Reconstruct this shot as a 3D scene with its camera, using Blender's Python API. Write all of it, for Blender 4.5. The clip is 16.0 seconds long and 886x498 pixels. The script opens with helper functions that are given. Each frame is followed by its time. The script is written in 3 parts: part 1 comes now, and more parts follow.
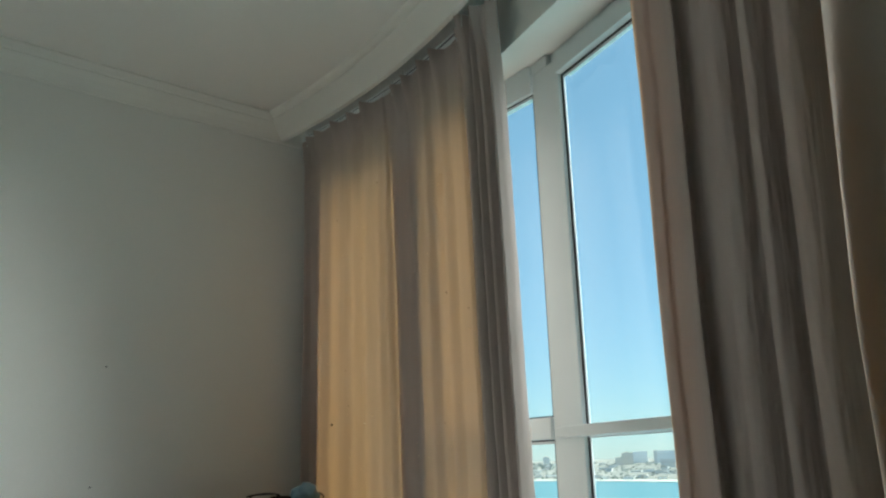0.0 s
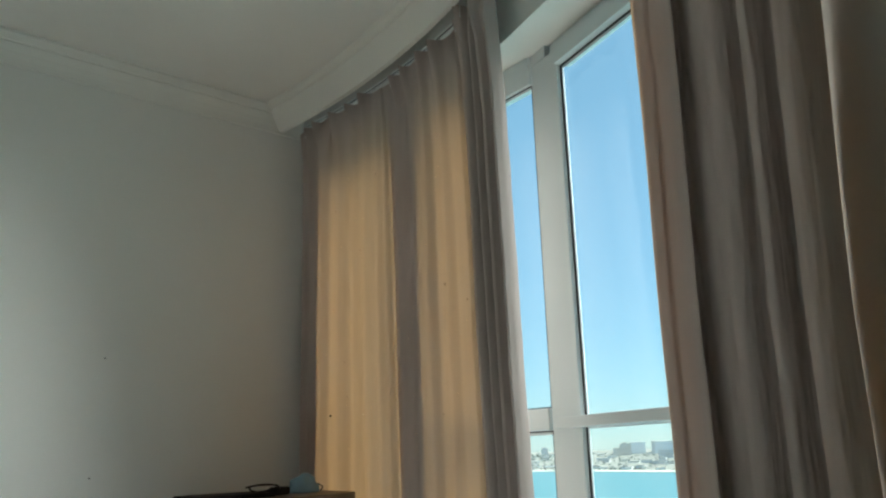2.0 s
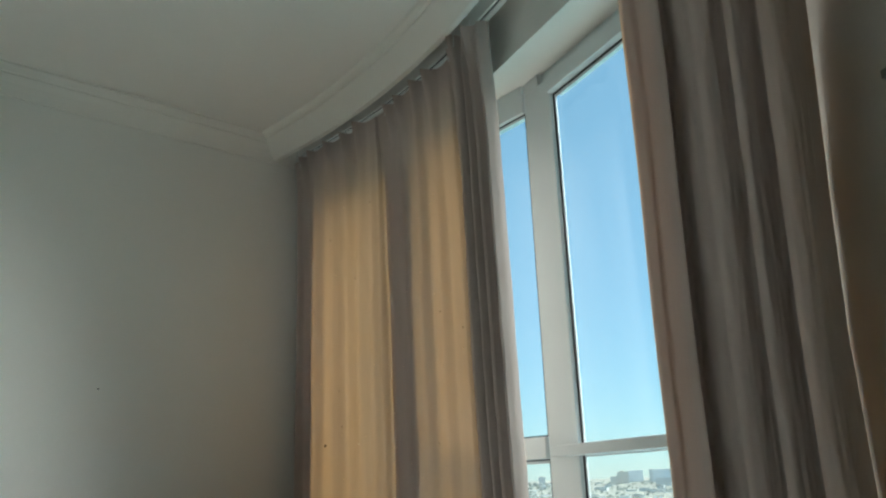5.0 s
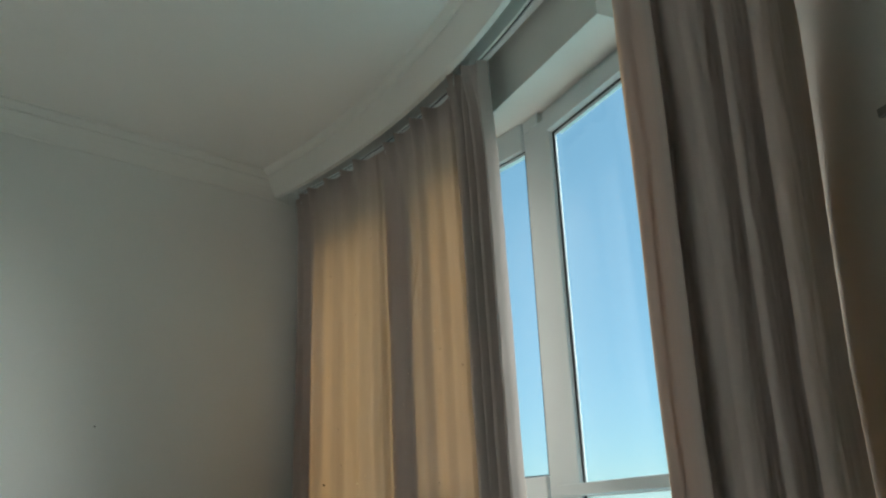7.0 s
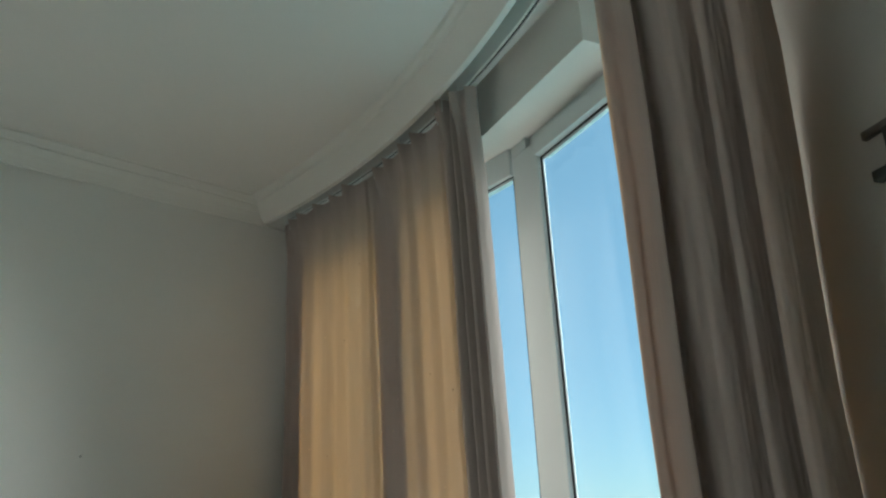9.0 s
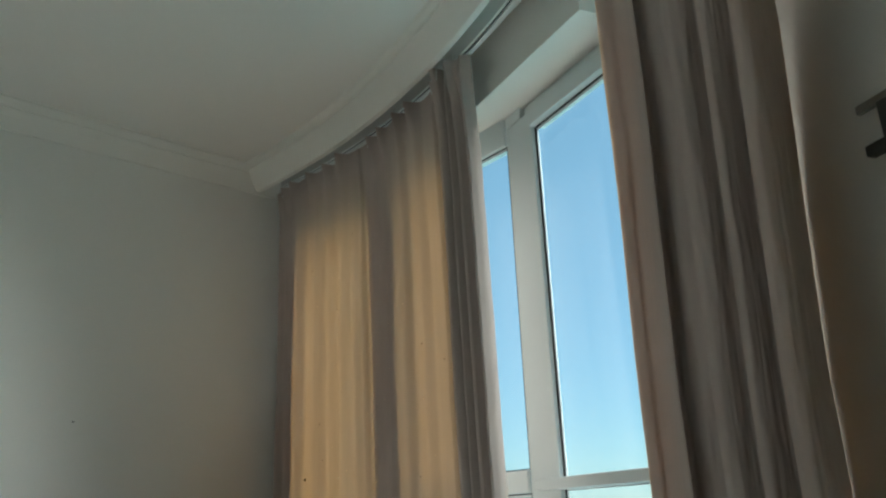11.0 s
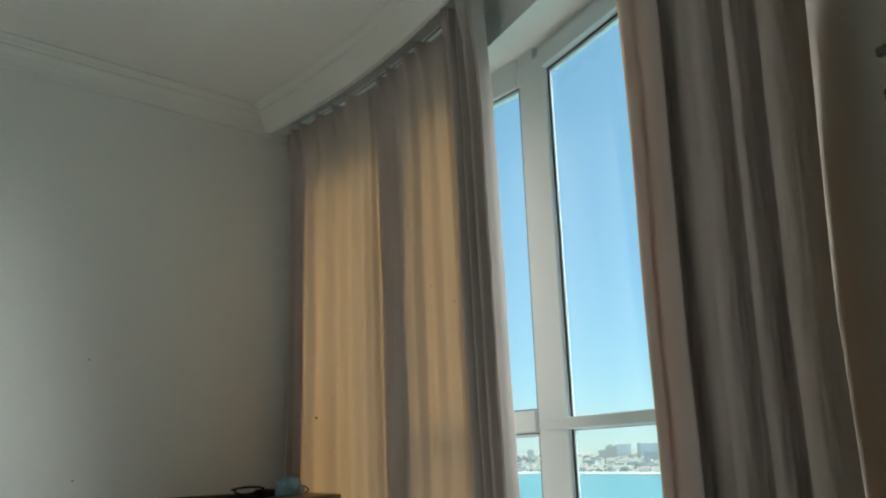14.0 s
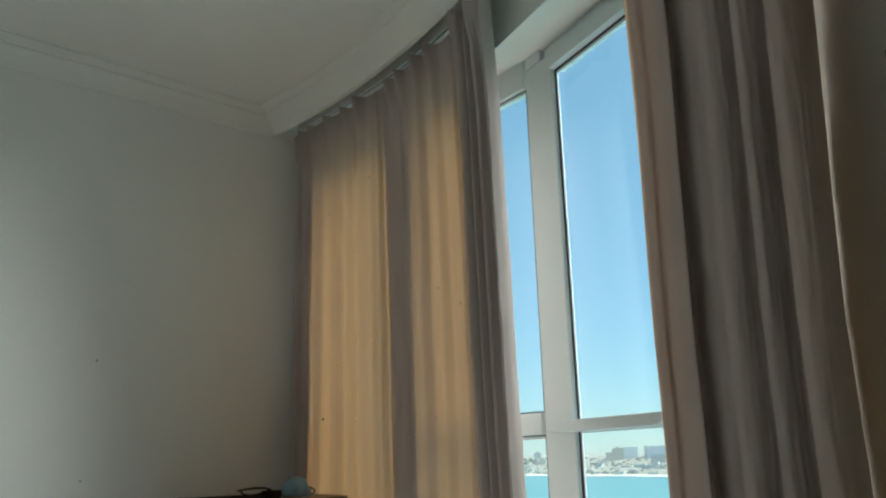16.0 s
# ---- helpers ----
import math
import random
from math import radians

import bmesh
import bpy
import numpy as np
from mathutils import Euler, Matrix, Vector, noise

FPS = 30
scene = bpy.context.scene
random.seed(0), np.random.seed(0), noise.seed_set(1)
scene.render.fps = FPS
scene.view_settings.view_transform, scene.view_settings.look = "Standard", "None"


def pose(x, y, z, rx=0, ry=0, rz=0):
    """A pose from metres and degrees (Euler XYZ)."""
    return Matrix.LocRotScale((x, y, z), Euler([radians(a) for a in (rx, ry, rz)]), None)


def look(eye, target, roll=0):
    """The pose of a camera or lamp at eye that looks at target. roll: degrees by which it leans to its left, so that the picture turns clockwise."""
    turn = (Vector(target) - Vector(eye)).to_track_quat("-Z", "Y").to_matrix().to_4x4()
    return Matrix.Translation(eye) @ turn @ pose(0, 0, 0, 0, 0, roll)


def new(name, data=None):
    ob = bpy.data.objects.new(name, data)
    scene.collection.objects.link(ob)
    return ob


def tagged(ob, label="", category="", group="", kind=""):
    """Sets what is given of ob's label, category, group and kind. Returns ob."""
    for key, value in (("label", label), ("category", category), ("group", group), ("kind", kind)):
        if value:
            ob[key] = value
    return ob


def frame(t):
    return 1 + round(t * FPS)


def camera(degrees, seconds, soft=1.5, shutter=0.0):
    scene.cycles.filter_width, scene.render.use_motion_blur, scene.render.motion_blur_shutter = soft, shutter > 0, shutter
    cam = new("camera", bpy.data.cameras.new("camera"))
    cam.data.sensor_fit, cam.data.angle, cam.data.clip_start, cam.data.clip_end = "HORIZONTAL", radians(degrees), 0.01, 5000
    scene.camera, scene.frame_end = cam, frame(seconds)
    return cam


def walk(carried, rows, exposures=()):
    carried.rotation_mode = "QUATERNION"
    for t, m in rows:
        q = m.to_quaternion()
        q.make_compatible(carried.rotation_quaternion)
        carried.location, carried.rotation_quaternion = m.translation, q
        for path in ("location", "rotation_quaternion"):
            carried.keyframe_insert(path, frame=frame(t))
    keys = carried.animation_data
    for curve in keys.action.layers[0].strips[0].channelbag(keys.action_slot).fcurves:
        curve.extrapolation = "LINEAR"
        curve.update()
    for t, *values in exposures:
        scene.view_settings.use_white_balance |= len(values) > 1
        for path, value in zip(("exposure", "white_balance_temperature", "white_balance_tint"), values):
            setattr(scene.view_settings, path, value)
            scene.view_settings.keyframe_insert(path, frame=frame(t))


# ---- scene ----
# The eye stays in one place and turns: seconds, yaw, pitch, roll.
EYE = (0.0, 0.0, 1.0)
cam = camera(58.0, 16.0, soft=2.3)
TURNS = [
    (0.0, 0.24, 15.03, 1.67),
    (0.5, 0.21, 15.20, 1.76),
    (1.0, 0.12, 15.25, 1.83),
    (1.5, 0.09, 14.97, 1.75),
    (2.0, 0.14, 14.41, 1.71),
    (2.5, 0.06, 13.57, 1.69),
    (3.0, 0.01, 12.80, 1.66),
    (3.5, 0.00, 12.75, 1.70),
    (4.0, -0.12, 13.51, 1.82),
    (4.5, -0.14, 15.11, 2.14),
    (7.0, -0.14, 19.03, 2.03),
    (7.5, -0.24, 19.97, 2.25),
    (8.0, -0.46, 20.79, 2.56),
    (8.5, -0.59, 20.85, 2.66),
    (11.0, -1.42, 18.61, 2.26),
    (11.5, -1.47, 17.54, 2.15),
    (12.0, -1.45, 16.53, 2.00),
    (12.5, -1.33, 15.47, 1.96),
    (13.0, -1.20, 14.67, 1.85),
    (13.5, -1.04, 14.37, 1.82),
    (14.0, -0.82, 14.52, 1.74),
    (14.5, -0.64, 14.83, 1.81),
    (15.0, -0.48, 14.95, 1.77),
    (15.5, -0.40, 14.87, 1.63),
    (16.0, -0.37, 14.66, 1.52),
]
walk(cam, [(t, pose(*EYE, 90 + p, r, y)) for t, y, p, r in TURNS],
     [(0.0, 1.02, 6060, 3), (3.5, 1.17, 6060, 3), (7.0, 0.96, 6060, 3), (11.0, 0.99, 6060, 3), (13.5, 1.05, 6060, 3), (16.0, 1.02, 6060, 3)])

# ---- light ----
SUN_AZ, SUN_EL = 78.0, 23.0     # degrees clockwise from +y, and above the horizon
world = bpy.data.worlds.new("sky")
scene.world = world
world.use_nodes = True
wn = world.node_tree.nodes
sky = wn.new("ShaderNodeTexSky")
sky.sky_type, sky.sun_disc = "NISHITA", False
sky.sun_elevation, sky.sun_rotation = radians(SUN_EL), radians(SUN_AZ)
sky.air_density, sky.dust_density, sky.ozone_density = 1.0, 0.0, 3.0
wn["Background"].inputs["Strength"].default_value = 0.041
world.node_tree.links.new(sky.outputs[0], wn["Background"].inputs["Color"])
haze = wn.new("ShaderNodeBackground")          # even haze over the whole sky
haze.inputs["Color"].default_value, haze.inputs["Strength"].default_value = (0.130, 0.210, 0.272, 1), 1.0
both = wn.new("ShaderNodeAddShader")
world.node_tree.links.new(wn["Background"].outputs[0], both.inputs[0])
world.node_tree.links.new(haze.outputs[0], both.inputs[1])
world.node_tree.links.new(both.outputs[0], wn["World Output"].inputs["Surface"])
sun_data = bpy.data.lights.new("sun", "SUN")
sun_data.energy, sun_data.angle, sun_data.color = 7.2, radians(76), (1.0, 0.965, 0.90)   # hazy, wide glare
sun = new("sun", sun_data)
a, e = radians(SUN_AZ), radians(SUN_EL)
sun.matrix_world = look((math.sin(a) * math.cos(e) * 30, math.cos(a) * math.cos(e) * 30, math.sin(e) * 30), (0, 0, 0))


# ---- materials ----
def material(name, color, rough=0.6, metal=0.0, vary=0.12, scale=6.0, fine=80.0, bump=0.1, spec=0.4):
    """A painted or plain surface with stains, grain and a fine relief, at real size."""
    m = bpy.data.materials.new(name)
    m.use_nodes = True
    n, l = m.node_tree.nodes, m.node_tree.links
    b = n["Principled BSDF"]
    b.inputs["Roughness"].default_value, b.inputs["Metallic"].default_value = rough, metal
    b.inputs["Specular IOR Level"].default_value = spec
    tc = n.new("ShaderNodeTexCoord")
    big, small = n.new("ShaderNodeTexNoise"), n.new("ShaderNodeTexNoise")
    big.inputs["Scale"].default_value, big.inputs["Detail"].default_value = scale, 5
    small.inputs["Scale"].default_value, small.inputs["Detail"].default_value = fine, 4
    mix = n.new("ShaderNodeMix")
    mix.data_type = "RGBA"
    mix.inputs["A"].default_value = (*[c * (1 - vary) for c in color], 1)
    mix.inputs["B"].default_value = (*[min(1, c * (1 + vary)) for c in color], 1)
    add = n.new("ShaderNodeMath")
    add.operation = "MULTIPLY_ADD"
    add.inputs[1].default_value, add.inputs[2].default_value = 0.35, 0.0
    l.new(small.outputs["Fac"], add.inputs[0])
    tot = n.new("ShaderNodeMath")
    tot.operation = "MULTIPLY_ADD"
    tot.inputs[1].default_value = 0.65
    l.new(big.outputs["Fac"], tot.inputs[0])
    l.new(add.outputs[0], tot.inputs[2])
    for t in (big, small):
        l.new(tc.outputs["Object"], t.inputs["Vector"])
    l.new(tot.outputs[0], mix.inputs["Factor"])
    l.new(mix.outputs["Result"], b.inputs["Base Color"])
    if bump:
        bp = n.new("ShaderNodeBump")
        bp.inputs["Strength"].default_value, bp.inputs["Distance"].default_value = bump, 0.004
        l.new(small.outputs["Fac"], bp.inputs["Height"])
        l.new(bp.outputs[0], b.inputs["Normal"])
    return m


def fabric(name, color, through_color, share):
    """Woven curtain cloth: some light comes back, some passes through it."""
    m = bpy.data.materials.new(name)
    m.use_nodes = True
    n, l = m.node_tree.nodes, m.node_tree.links
    n.remove(n["Principled BSDF"])
    out = n["Material Output"]
    tc = n.new("ShaderNodeTexCoord")
    stretch = n.new("ShaderNodeMapping")
    stretch.inputs["Scale"].default_value = (60, 60, 2.0)
    l.new(tc.outputs["Object"], stretch.inputs["Vector"])
    slub = n.new("ShaderNodeTexNoise")
    slub.inputs["Scale"].default_value, slub.inputs["Detail"].default_value = 1.0, 4
    l.new(stretch.outputs[0], slub.inputs["Vector"])
    yarn = n.new("ShaderNodeTexNoise")
    yarn.inputs["Scale"].default_value = 220
    l.new(tc.outputs["Object"], yarn.inputs["Vector"])
    patch = n.new("ShaderNodeTexNoise")
    patch.inputs["Scale"].default_value = 2.2
    l.new(tc.outputs["Object"], patch.inputs["Vector"])
    s = n.new("ShaderNodeMath")
    s.operation = "MULTIPLY_ADD"
    s.inputs[1].default_value = 0.55
    l.new(slub.outputs["Fac"], s.inputs[0])
    y = n.new("ShaderNodeMath")
    y.operation = "MULTIPLY_ADD"
    y.inputs[1].default_value, y.inputs[2].default_value = 0.25, 0.0
    l.new(yarn.outputs["Fac"], y.inputs[0])
    p = n.new("ShaderNodeMath")
    p.operation = "MULTIPLY_ADD"
    p.inputs[1].default_value = 0.25
    l.new(patch.outputs["Fac"], p.inputs[0])
    l.new(y.outputs[0], p.inputs[2])
    l.new(p.outputs[0], s.inputs[2])
    shaders = []
    for kind, c in (("ShaderNodeBsdfDiffuse", color), ("ShaderNodeBsdfTranslucent", through_color)):
        mix = n.new("ShaderNodeMix")
        mix.data_type = "RGBA"
        mix.inputs["A"].default_value = (*[v * 0.9 for v in c], 1)
        mix.inputs["B"].default_value = (*[min(1, v * 1.1) for v in c], 1)
        l.new(s.outputs[0], mix.inputs["Factor"])
        sh = n.new(kind)
        l.new(mix.outputs["Result"], sh.inputs["Color"])
        shaders.append(sh)
    bp = n.new("ShaderNodeBump")
    bp.inputs["Strength"].default_value, bp.inputs["Distance"].default_value = 0.25, 0.004
    l.new(s.outputs[0], bp.inputs["Height"])
    l.new(bp.outputs[0], shaders[0].inputs["Normal"])
    ms = n.new("ShaderNodeMixShader")
    ms.inputs["Fac"].default_value = share
    l.new(shaders[0].outputs[0], ms.inputs[1])
    l.new(shaders[1].outputs[0], ms.inputs[2])
    l.new(ms.outputs[0], out.inputs["Surface"])
    return m


def clear_glass(name):
    """A clean window pane: it lets light through and mirrors a little at a slant."""
    m = bpy.data.materials.new(name)
    m.use_nodes = True
    n, l = m.node_tree.nodes, m.node_tree.links
    n.remove(n["Principled BSDF"])
    tr, gl, fr, ms = (n.new(k) for k in ("ShaderNodeBsdfTransparent", "ShaderNodeBsdfGlossy", "ShaderNodeLayerWeight", "ShaderNodeMixShader"))
    tr.inputs["Color"].default_value = (0.885, 0.945, 0.935, 1)
    gl.inputs["Roughness"].default_value = 0.02
    fr.inputs["Blend"].default_value = 0.5
    pw = n.new("ShaderNodeMath")
    pw.operation = "POWER"
    pw.inputs[1].default_value = 4.0
    l.new(fr.outputs["Facing"], pw.inputs[0])
    sc = n.new("ShaderNodeMath")
    sc.operation = "MULTIPLY_ADD"
    sc.inputs[1].default_value, sc.inputs[2].default_value = 0.6, 0.03
    l.new(pw.outputs[0], sc.inputs[0])
    l.new(sc.outputs[0], ms.inputs[0])
    l.new(tr.outputs[0], ms.inputs[1])
    l.new(gl.outputs[0], ms.inputs[2])
    l.new(ms.outputs[0], n["Material Output"].inputs["Surface"])
    return m


M_WALL = material("wall_paint", (0.81, 0.805, 0.765), 0.75, vary=0.05, scale=1.6, fine=140, bump=0.12, spec=0.2)
M_CEIL = material("ceiling_paint", (0.84, 0.83, 0.79), 0.85, vary=0.04, scale=1.3, fine=120, bump=0.06, spec=0.2)
M_TRIM = material("plaster_trim", (0.84, 0.83, 0.78), 0.6, vary=0.04, scale=5, fine=90, bump=0.05)
M_FRAME = material("white_aluminium", (0.64, 0.69, 0.69), 0.38, vary=0.04, scale=5, fine=160, bump=0.03)
M_GASKET = material("black_rubber", (0.02, 0.022, 0.025), 0.6, vary=0.2)
M_GLASS = clear_glass("window_glass")
M_FLOOR = material("floor_tile", (0.80, 0.785, 0.75), 0.35, vary=0.12, scale=2.5)
M_CURTAIN = fabric("beige_curtain", (0.55, 0.475, 0.435), (0.78, 0.425, 0.152), 0.094)
M_RAIL = material("rail_enamel", (0.80, 0.80, 0.77), 0.45, vary=0.05)
M_GROOVE = material("rail_slot", (0.03, 0.03, 0.03), 0.7, vary=0.2)
M_WOOD = material("brown_laminate", (0.17, 0.115, 0.07), 0.45, vary=0.3, scale=9, fine=60)
M_DARKWOOD = material("dark_laminate", (0.035, 0.022, 0.02), 0.5, vary=0.3, scale=9)
M_CHROME = material("chrome", (0.85, 0.85, 0.85), 0.12, metal=1.0, vary=0.03, bump=0)
M_BLACK = material("black_plastic", (0.010, 0.010, 0.011), 0.7, vary=0.25, spec=0.15)
M_MASK = material("blue_nonwoven", (0.24, 0.38, 0.48), 0.85, vary=0.15, scale=25, fine=300, bump=0.2)
M_CHEST = material("grey_green_metal", (0.022, 0.028, 0.025), 0.5, vary=0.2)
M_CHAIR = material("navy_mesh", (0.09, 0.095, 0.13), 0.95, vary=0.3, scale=20, fine=400, bump=0.5)
M_CLOTH = material("tan_cloth", (0.30, 0.215, 0.13), 0.9, vary=0.45, scale=45, fine=300, bump=0.5)
M_IRON = material("dark_iron", (0.11, 0.112, 0.115), 0.45, metal=0.4, vary=0.2)
M_STEEL = material("grey_steel", (0.30, 0.30, 0.28), 0.4, metal=0.5, vary=0.15)


# ---- building blocks ----
def link(name, bm, mat, parent=None, label=""):
    me = bpy.data.meshes.new(name)
    bmesh.ops.recalc_face_normals(bm, faces=bm.faces)
    bm.to_mesh(me)
    bm.free()
    for m in (mat if isinstance(mat, (list, tuple)) else [mat]):
        me.materials.append(m)
    ob = new(name, me)
    if parent:
        ob.parent = parent
    if label:
        ob["label"] = label
    return ob


def part(name, bm, mat, parent, label=""):
    return link(name, bm, mat, parent, label)


def thing(name, label, category, group="", kind=""):
    return tagged(new(name), label, category, group, kind)


def prism(poly, z0, z1, bm=None):
    bm = bm or bmesh.new()
    lo = [bm.verts.new((x, y, z0)) for x, y in poly]
    hi = [bm.verts.new((x, y, z1)) for x, y in poly]
    bm.faces.new(lo)
    bm.faces.new(hi)
    k = len(poly)
    for i in range(k):
        bm.faces.new((lo[i], lo[(i + 1) % k], hi[(i + 1) % k], hi[i]))
    return bm


def soften(bm, width, seg=2):
    bmesh.ops.recalc_face_normals(bm, faces=bm.faces)
    bmesh.ops.bevel(bm, geom=bm.edges[:], offset=width, segments=seg, profile=0.5, affect="EDGES", clamp_overlap=True)
    return bm


def box(x0, x1, y0, y1, z0, z1, m=None, bevel=0.0, bm=None):
    """A block in the frame m (a matrix), with worn edges."""
    b = prism([(x0, y0), (x1, y0), (x1, y1), (x0, y1)], z0, z1)
    if bevel:
        soften(b, bevel)
    if m is not None:
        b.transform(m)
    if bm is None:
        return b
    me = bpy.data.meshes.new("tmp")
    b.to_mesh(me)
    b.free()
    bm.from_mesh(me)
    bpy.data.meshes.remove(me)
    return bm


def sweep(path, profile, closed=True):
    """profile points (u, z) carried along path frames (place, outward)."""
    bm = bmesh.new()
    rings = []
    for (px, py), (ox, oy) in path:
        rings.append([bm.verts.new((px + ox * u, py + oy * u, z)) for u, z in profile])
    k = len(profile)
    for r0, r1 in zip(rings, rings[1:]):
        for i in range(k if closed else k - 1):
            j = (i + 1) % k
            bm.faces.new((r0[i], r0[j], r1[j], r1[i]))
    if closed:
        bm.faces.new(rings[0])
        bm.faces.new(rings[-1])
    return bm


def tube(points, radius, seg=8, close_ends=True):
    bm = bmesh.new()
    pts = [Vector(p) for p in points]
    rings = []
    for i, p in enumerate(pts):
        t = (pts[min(i + 1, len(pts) - 1)] - pts[max(i - 1, 0)]).normalized()
        q = t.to_track_quat("Z", "Y")
        rings.append([bm.verts.new(p + q @ Vector((radius * math.cos(2 * math.pi * k / seg), radius * math.sin(2 * math.pi * k / seg), 0))) for k in range(seg)])
    for r0, r1 in zip(rings, rings[1:]):
        for k in range(seg):
            bm.faces.new((r0[k], r0[(k + 1) % seg], r1[(k + 1) % seg], r1[k]))
    if close_ends:
        bm.faces.new(rings[0])
        bm.faces.new(rings[-1])
    return bm


def frame_at(x, y, dx, dy, z=0.0):
    """Matrix with local x along (dx, dy) and local z up."""
    k = math.hypot(dx, dy)
    dx, dy = dx / k, dy / k
    return Matrix(((dx, -dy, 0, x), (dy, dx, 0, y), (0, 0, 1, z), (0, 0, 0, 1)))


# ---- plan ----
CEIL = 2.785                       # ceiling height
PELMET = 2.65                      # lower edge of the cornice and the curtain pelmet
CX, CY, CR = -3.858, 0.700, 4.397  # the bay's arc: centre and the pelmet's radius
WX, WY = 0.758, 0.652              # direction of the long side wall, towards the bay
NX, NY = 0.652, -0.758             # its normal, into the room
CORNER = (-0.60, 4.108)            # side wall meets the window
BACK = (CORNER[0] - 3.9 * WX, CORNER[1] - 3.9 * WY)
REAR = (BACK[0] + 4.0 * NX, BACK[1] + 4.0 * NY)
RWX, RWY = 0.292, -0.956           # direction of the pier wall beside the window
PIER = (0.736, 1.51)
PIER_END = (PIER[0] + RWX * 3.3, PIER[1] + RWY * 3.3)
AX, AY = 0.423, -0.906             # near window facet
POST_A = (0.479, 2.756)
POST_B = (0.388, 2.927)
BX, BY = -0.60, 0.80               # far window facet, from the post to the side wall


def arc(r, a0, a1, n=48):
    """Frames along the bay's arc; outward is away from its centre."""
    out = []
    for i in range(n + 1):
        t = radians(a0 + (a1 - a0) * i / n)
        c, s = math.cos(t), math.sin(t)
        out.append(((CX + r * c, CY + r * s), (c, s)))
    return out


def slab(name, p, q, thick, z0, z1, mat, side=1):
    """A wall from p to q; its thickness lies to the left of the way (side=1) or to the right."""
    dx, dy = q[0] - p[0], q[1] - p[1]
    k = math.hypot(dx, dy)
    nx, ny = -dy / k * thick * side, dx / k * thick * side
    bm = prism([p, q, (q[0] + nx, q[1] + ny), (p[0] + nx, p[1] + ny)], z0, z1)
    return tagged(link(name, bm, mat), kind="structure", category="wall")


# ---- large structure ----
far_corner = (CORNER[0] + 0.5 * WX, CORNER[1] + 0.5 * WY)
tagged(slab("wall_side", BACK, far_corner, 0.2, 0, 2.95, M_WALL), "plain off-white painted wall under a plaster cornice")
tagged(slab("wall_back", BACK, REAR, 0.2, 0, 2.95, M_WALL, -1), "plain off-white painted wall")
tagged(slab("wall_rear", REAR, PIER_END, 0.2, 0, 2.95, M_WALL, -1), "plain off-white painted wall")
tagged(slab("wall_pier", PIER_END, PIER, 0.34, 0, 2.95, M_WALL, -1), "grey shaded painted wall beside the window")
outline = [BACK, REAR, PIER_END, (1.35, 1.2), (1.05, 2.2), (0.6, 3.1), far_corner]
tagged(link("floor", prism(outline, -0.15, 0.0), M_FLOOR), "beige tiled floor", "floor", kind="structure")
tagged(link("ceiling", prism(outline, CEIL, CEIL + 0.15), M_CEIL), "plain white painted ceiling", "ceiling", kind="structure")

# cornice along the side wall
CORNICE = [(-0.004, PELMET), (0.008, PELMET), (0.010, PELMET + 0.007), (0.006, PELMET + 0.010), (0.011, PELMET + 0.034), (0.020, PELMET + 0.060), (0.034, PELMET + 0.082),
           (0.038, PELMET + 0.090), (0.036, PELMET + 0.095), (0.044, PELMET + 0.098), (0.054, PELMET + 0.118), (0.060, CEIL - 0.010), (0.060, CEIL + 0.01), (-0.004, CEIL + 0.01)]
run = [((BACK[0], BACK[1]), (NX, NY)), ((CORNER[0] - 0.17 * WX, CORNER[1] - 0.17 * WY), (NX, NY))]
tagged(link("trim_cornice", sweep(run, CORNICE), M_TRIM), "white moulded plaster cornice along the wall", "cornice", kind="structure")
# curved curtain pelmet, moulded like the cornice on its room side
PELMET_SECTION = [(0.022, PELMET + 0.017), (0.019, PELMET + 0.020), (-0.046, PELMET + 0.098), (-0.050, PELMET + 0.104), (-0.048, PELMET + 0.109), (-0.062, PELMET + 0.113),
                  (-0.076, PELMET + 0.122), (-0.084, CEIL - 0.003), (-0.086, CEIL + 0.01), (0.048, CEIL + 0.01), (0.048, PELMET + 0.020), (0.045, PELMET + 0.017)]
tagged(link("trim_pelmet", sweep(arc(CR, -4, 46.6), PELMET_SECTION), M_TRIM), "white curved plaster pelmet hiding the curtain rail", "pelmet", kind="structure")

# lintel over the window, ending with a step beside the near curtain
LINTEL = 2.54
L_END = (0.557, 2.187)
L_MID = (0.262, 2.82)
L_FAR = (CORNER[0] + 0.02 * WX, CORNER[1] + 0.02 * WY)
lintel = [L_FAR, L_MID, L_END, (L_END[0] + 0.26 * 0.906, L_END[1] + 0.26 * 0.423), (POST_B[0] + 0.08, POST_B[1] + 0.10), (far_corner[0] - 0.12, far_corner[1] - 0.10)]
tagged(link("wall_lintel", prism(lintel, LINTEL, CEIL + 0.005), M_TRIM), "painted lintel above the bay window", "lintel", kind="structure")
ax1 = (POST_A[0] + 0.05 * 0.906, POST_A[1] + 0.05 * 0.423)
up_a = (ax1[0] + 0.55 * AX + 0.02 * .906, ax1[1] + 0.55 * AY + 0.02 * .423)
tagged(slab("wall_upstand", up_a, (ax1[0] + 1.75 * AX, ax1[1] + 1.75 * AY), 0.2, LINTEL, CEIL + 0.004, M_WALL), "painted wall above the window head")
tagged(slab("wall_sill", (ax1[0], ax1[1]), (ax1[0] + 1.75 * AX, ax1[1] + 1.75 * AY), 0.2, 0, 0.25, M_WALL), "low painted wall under the window")
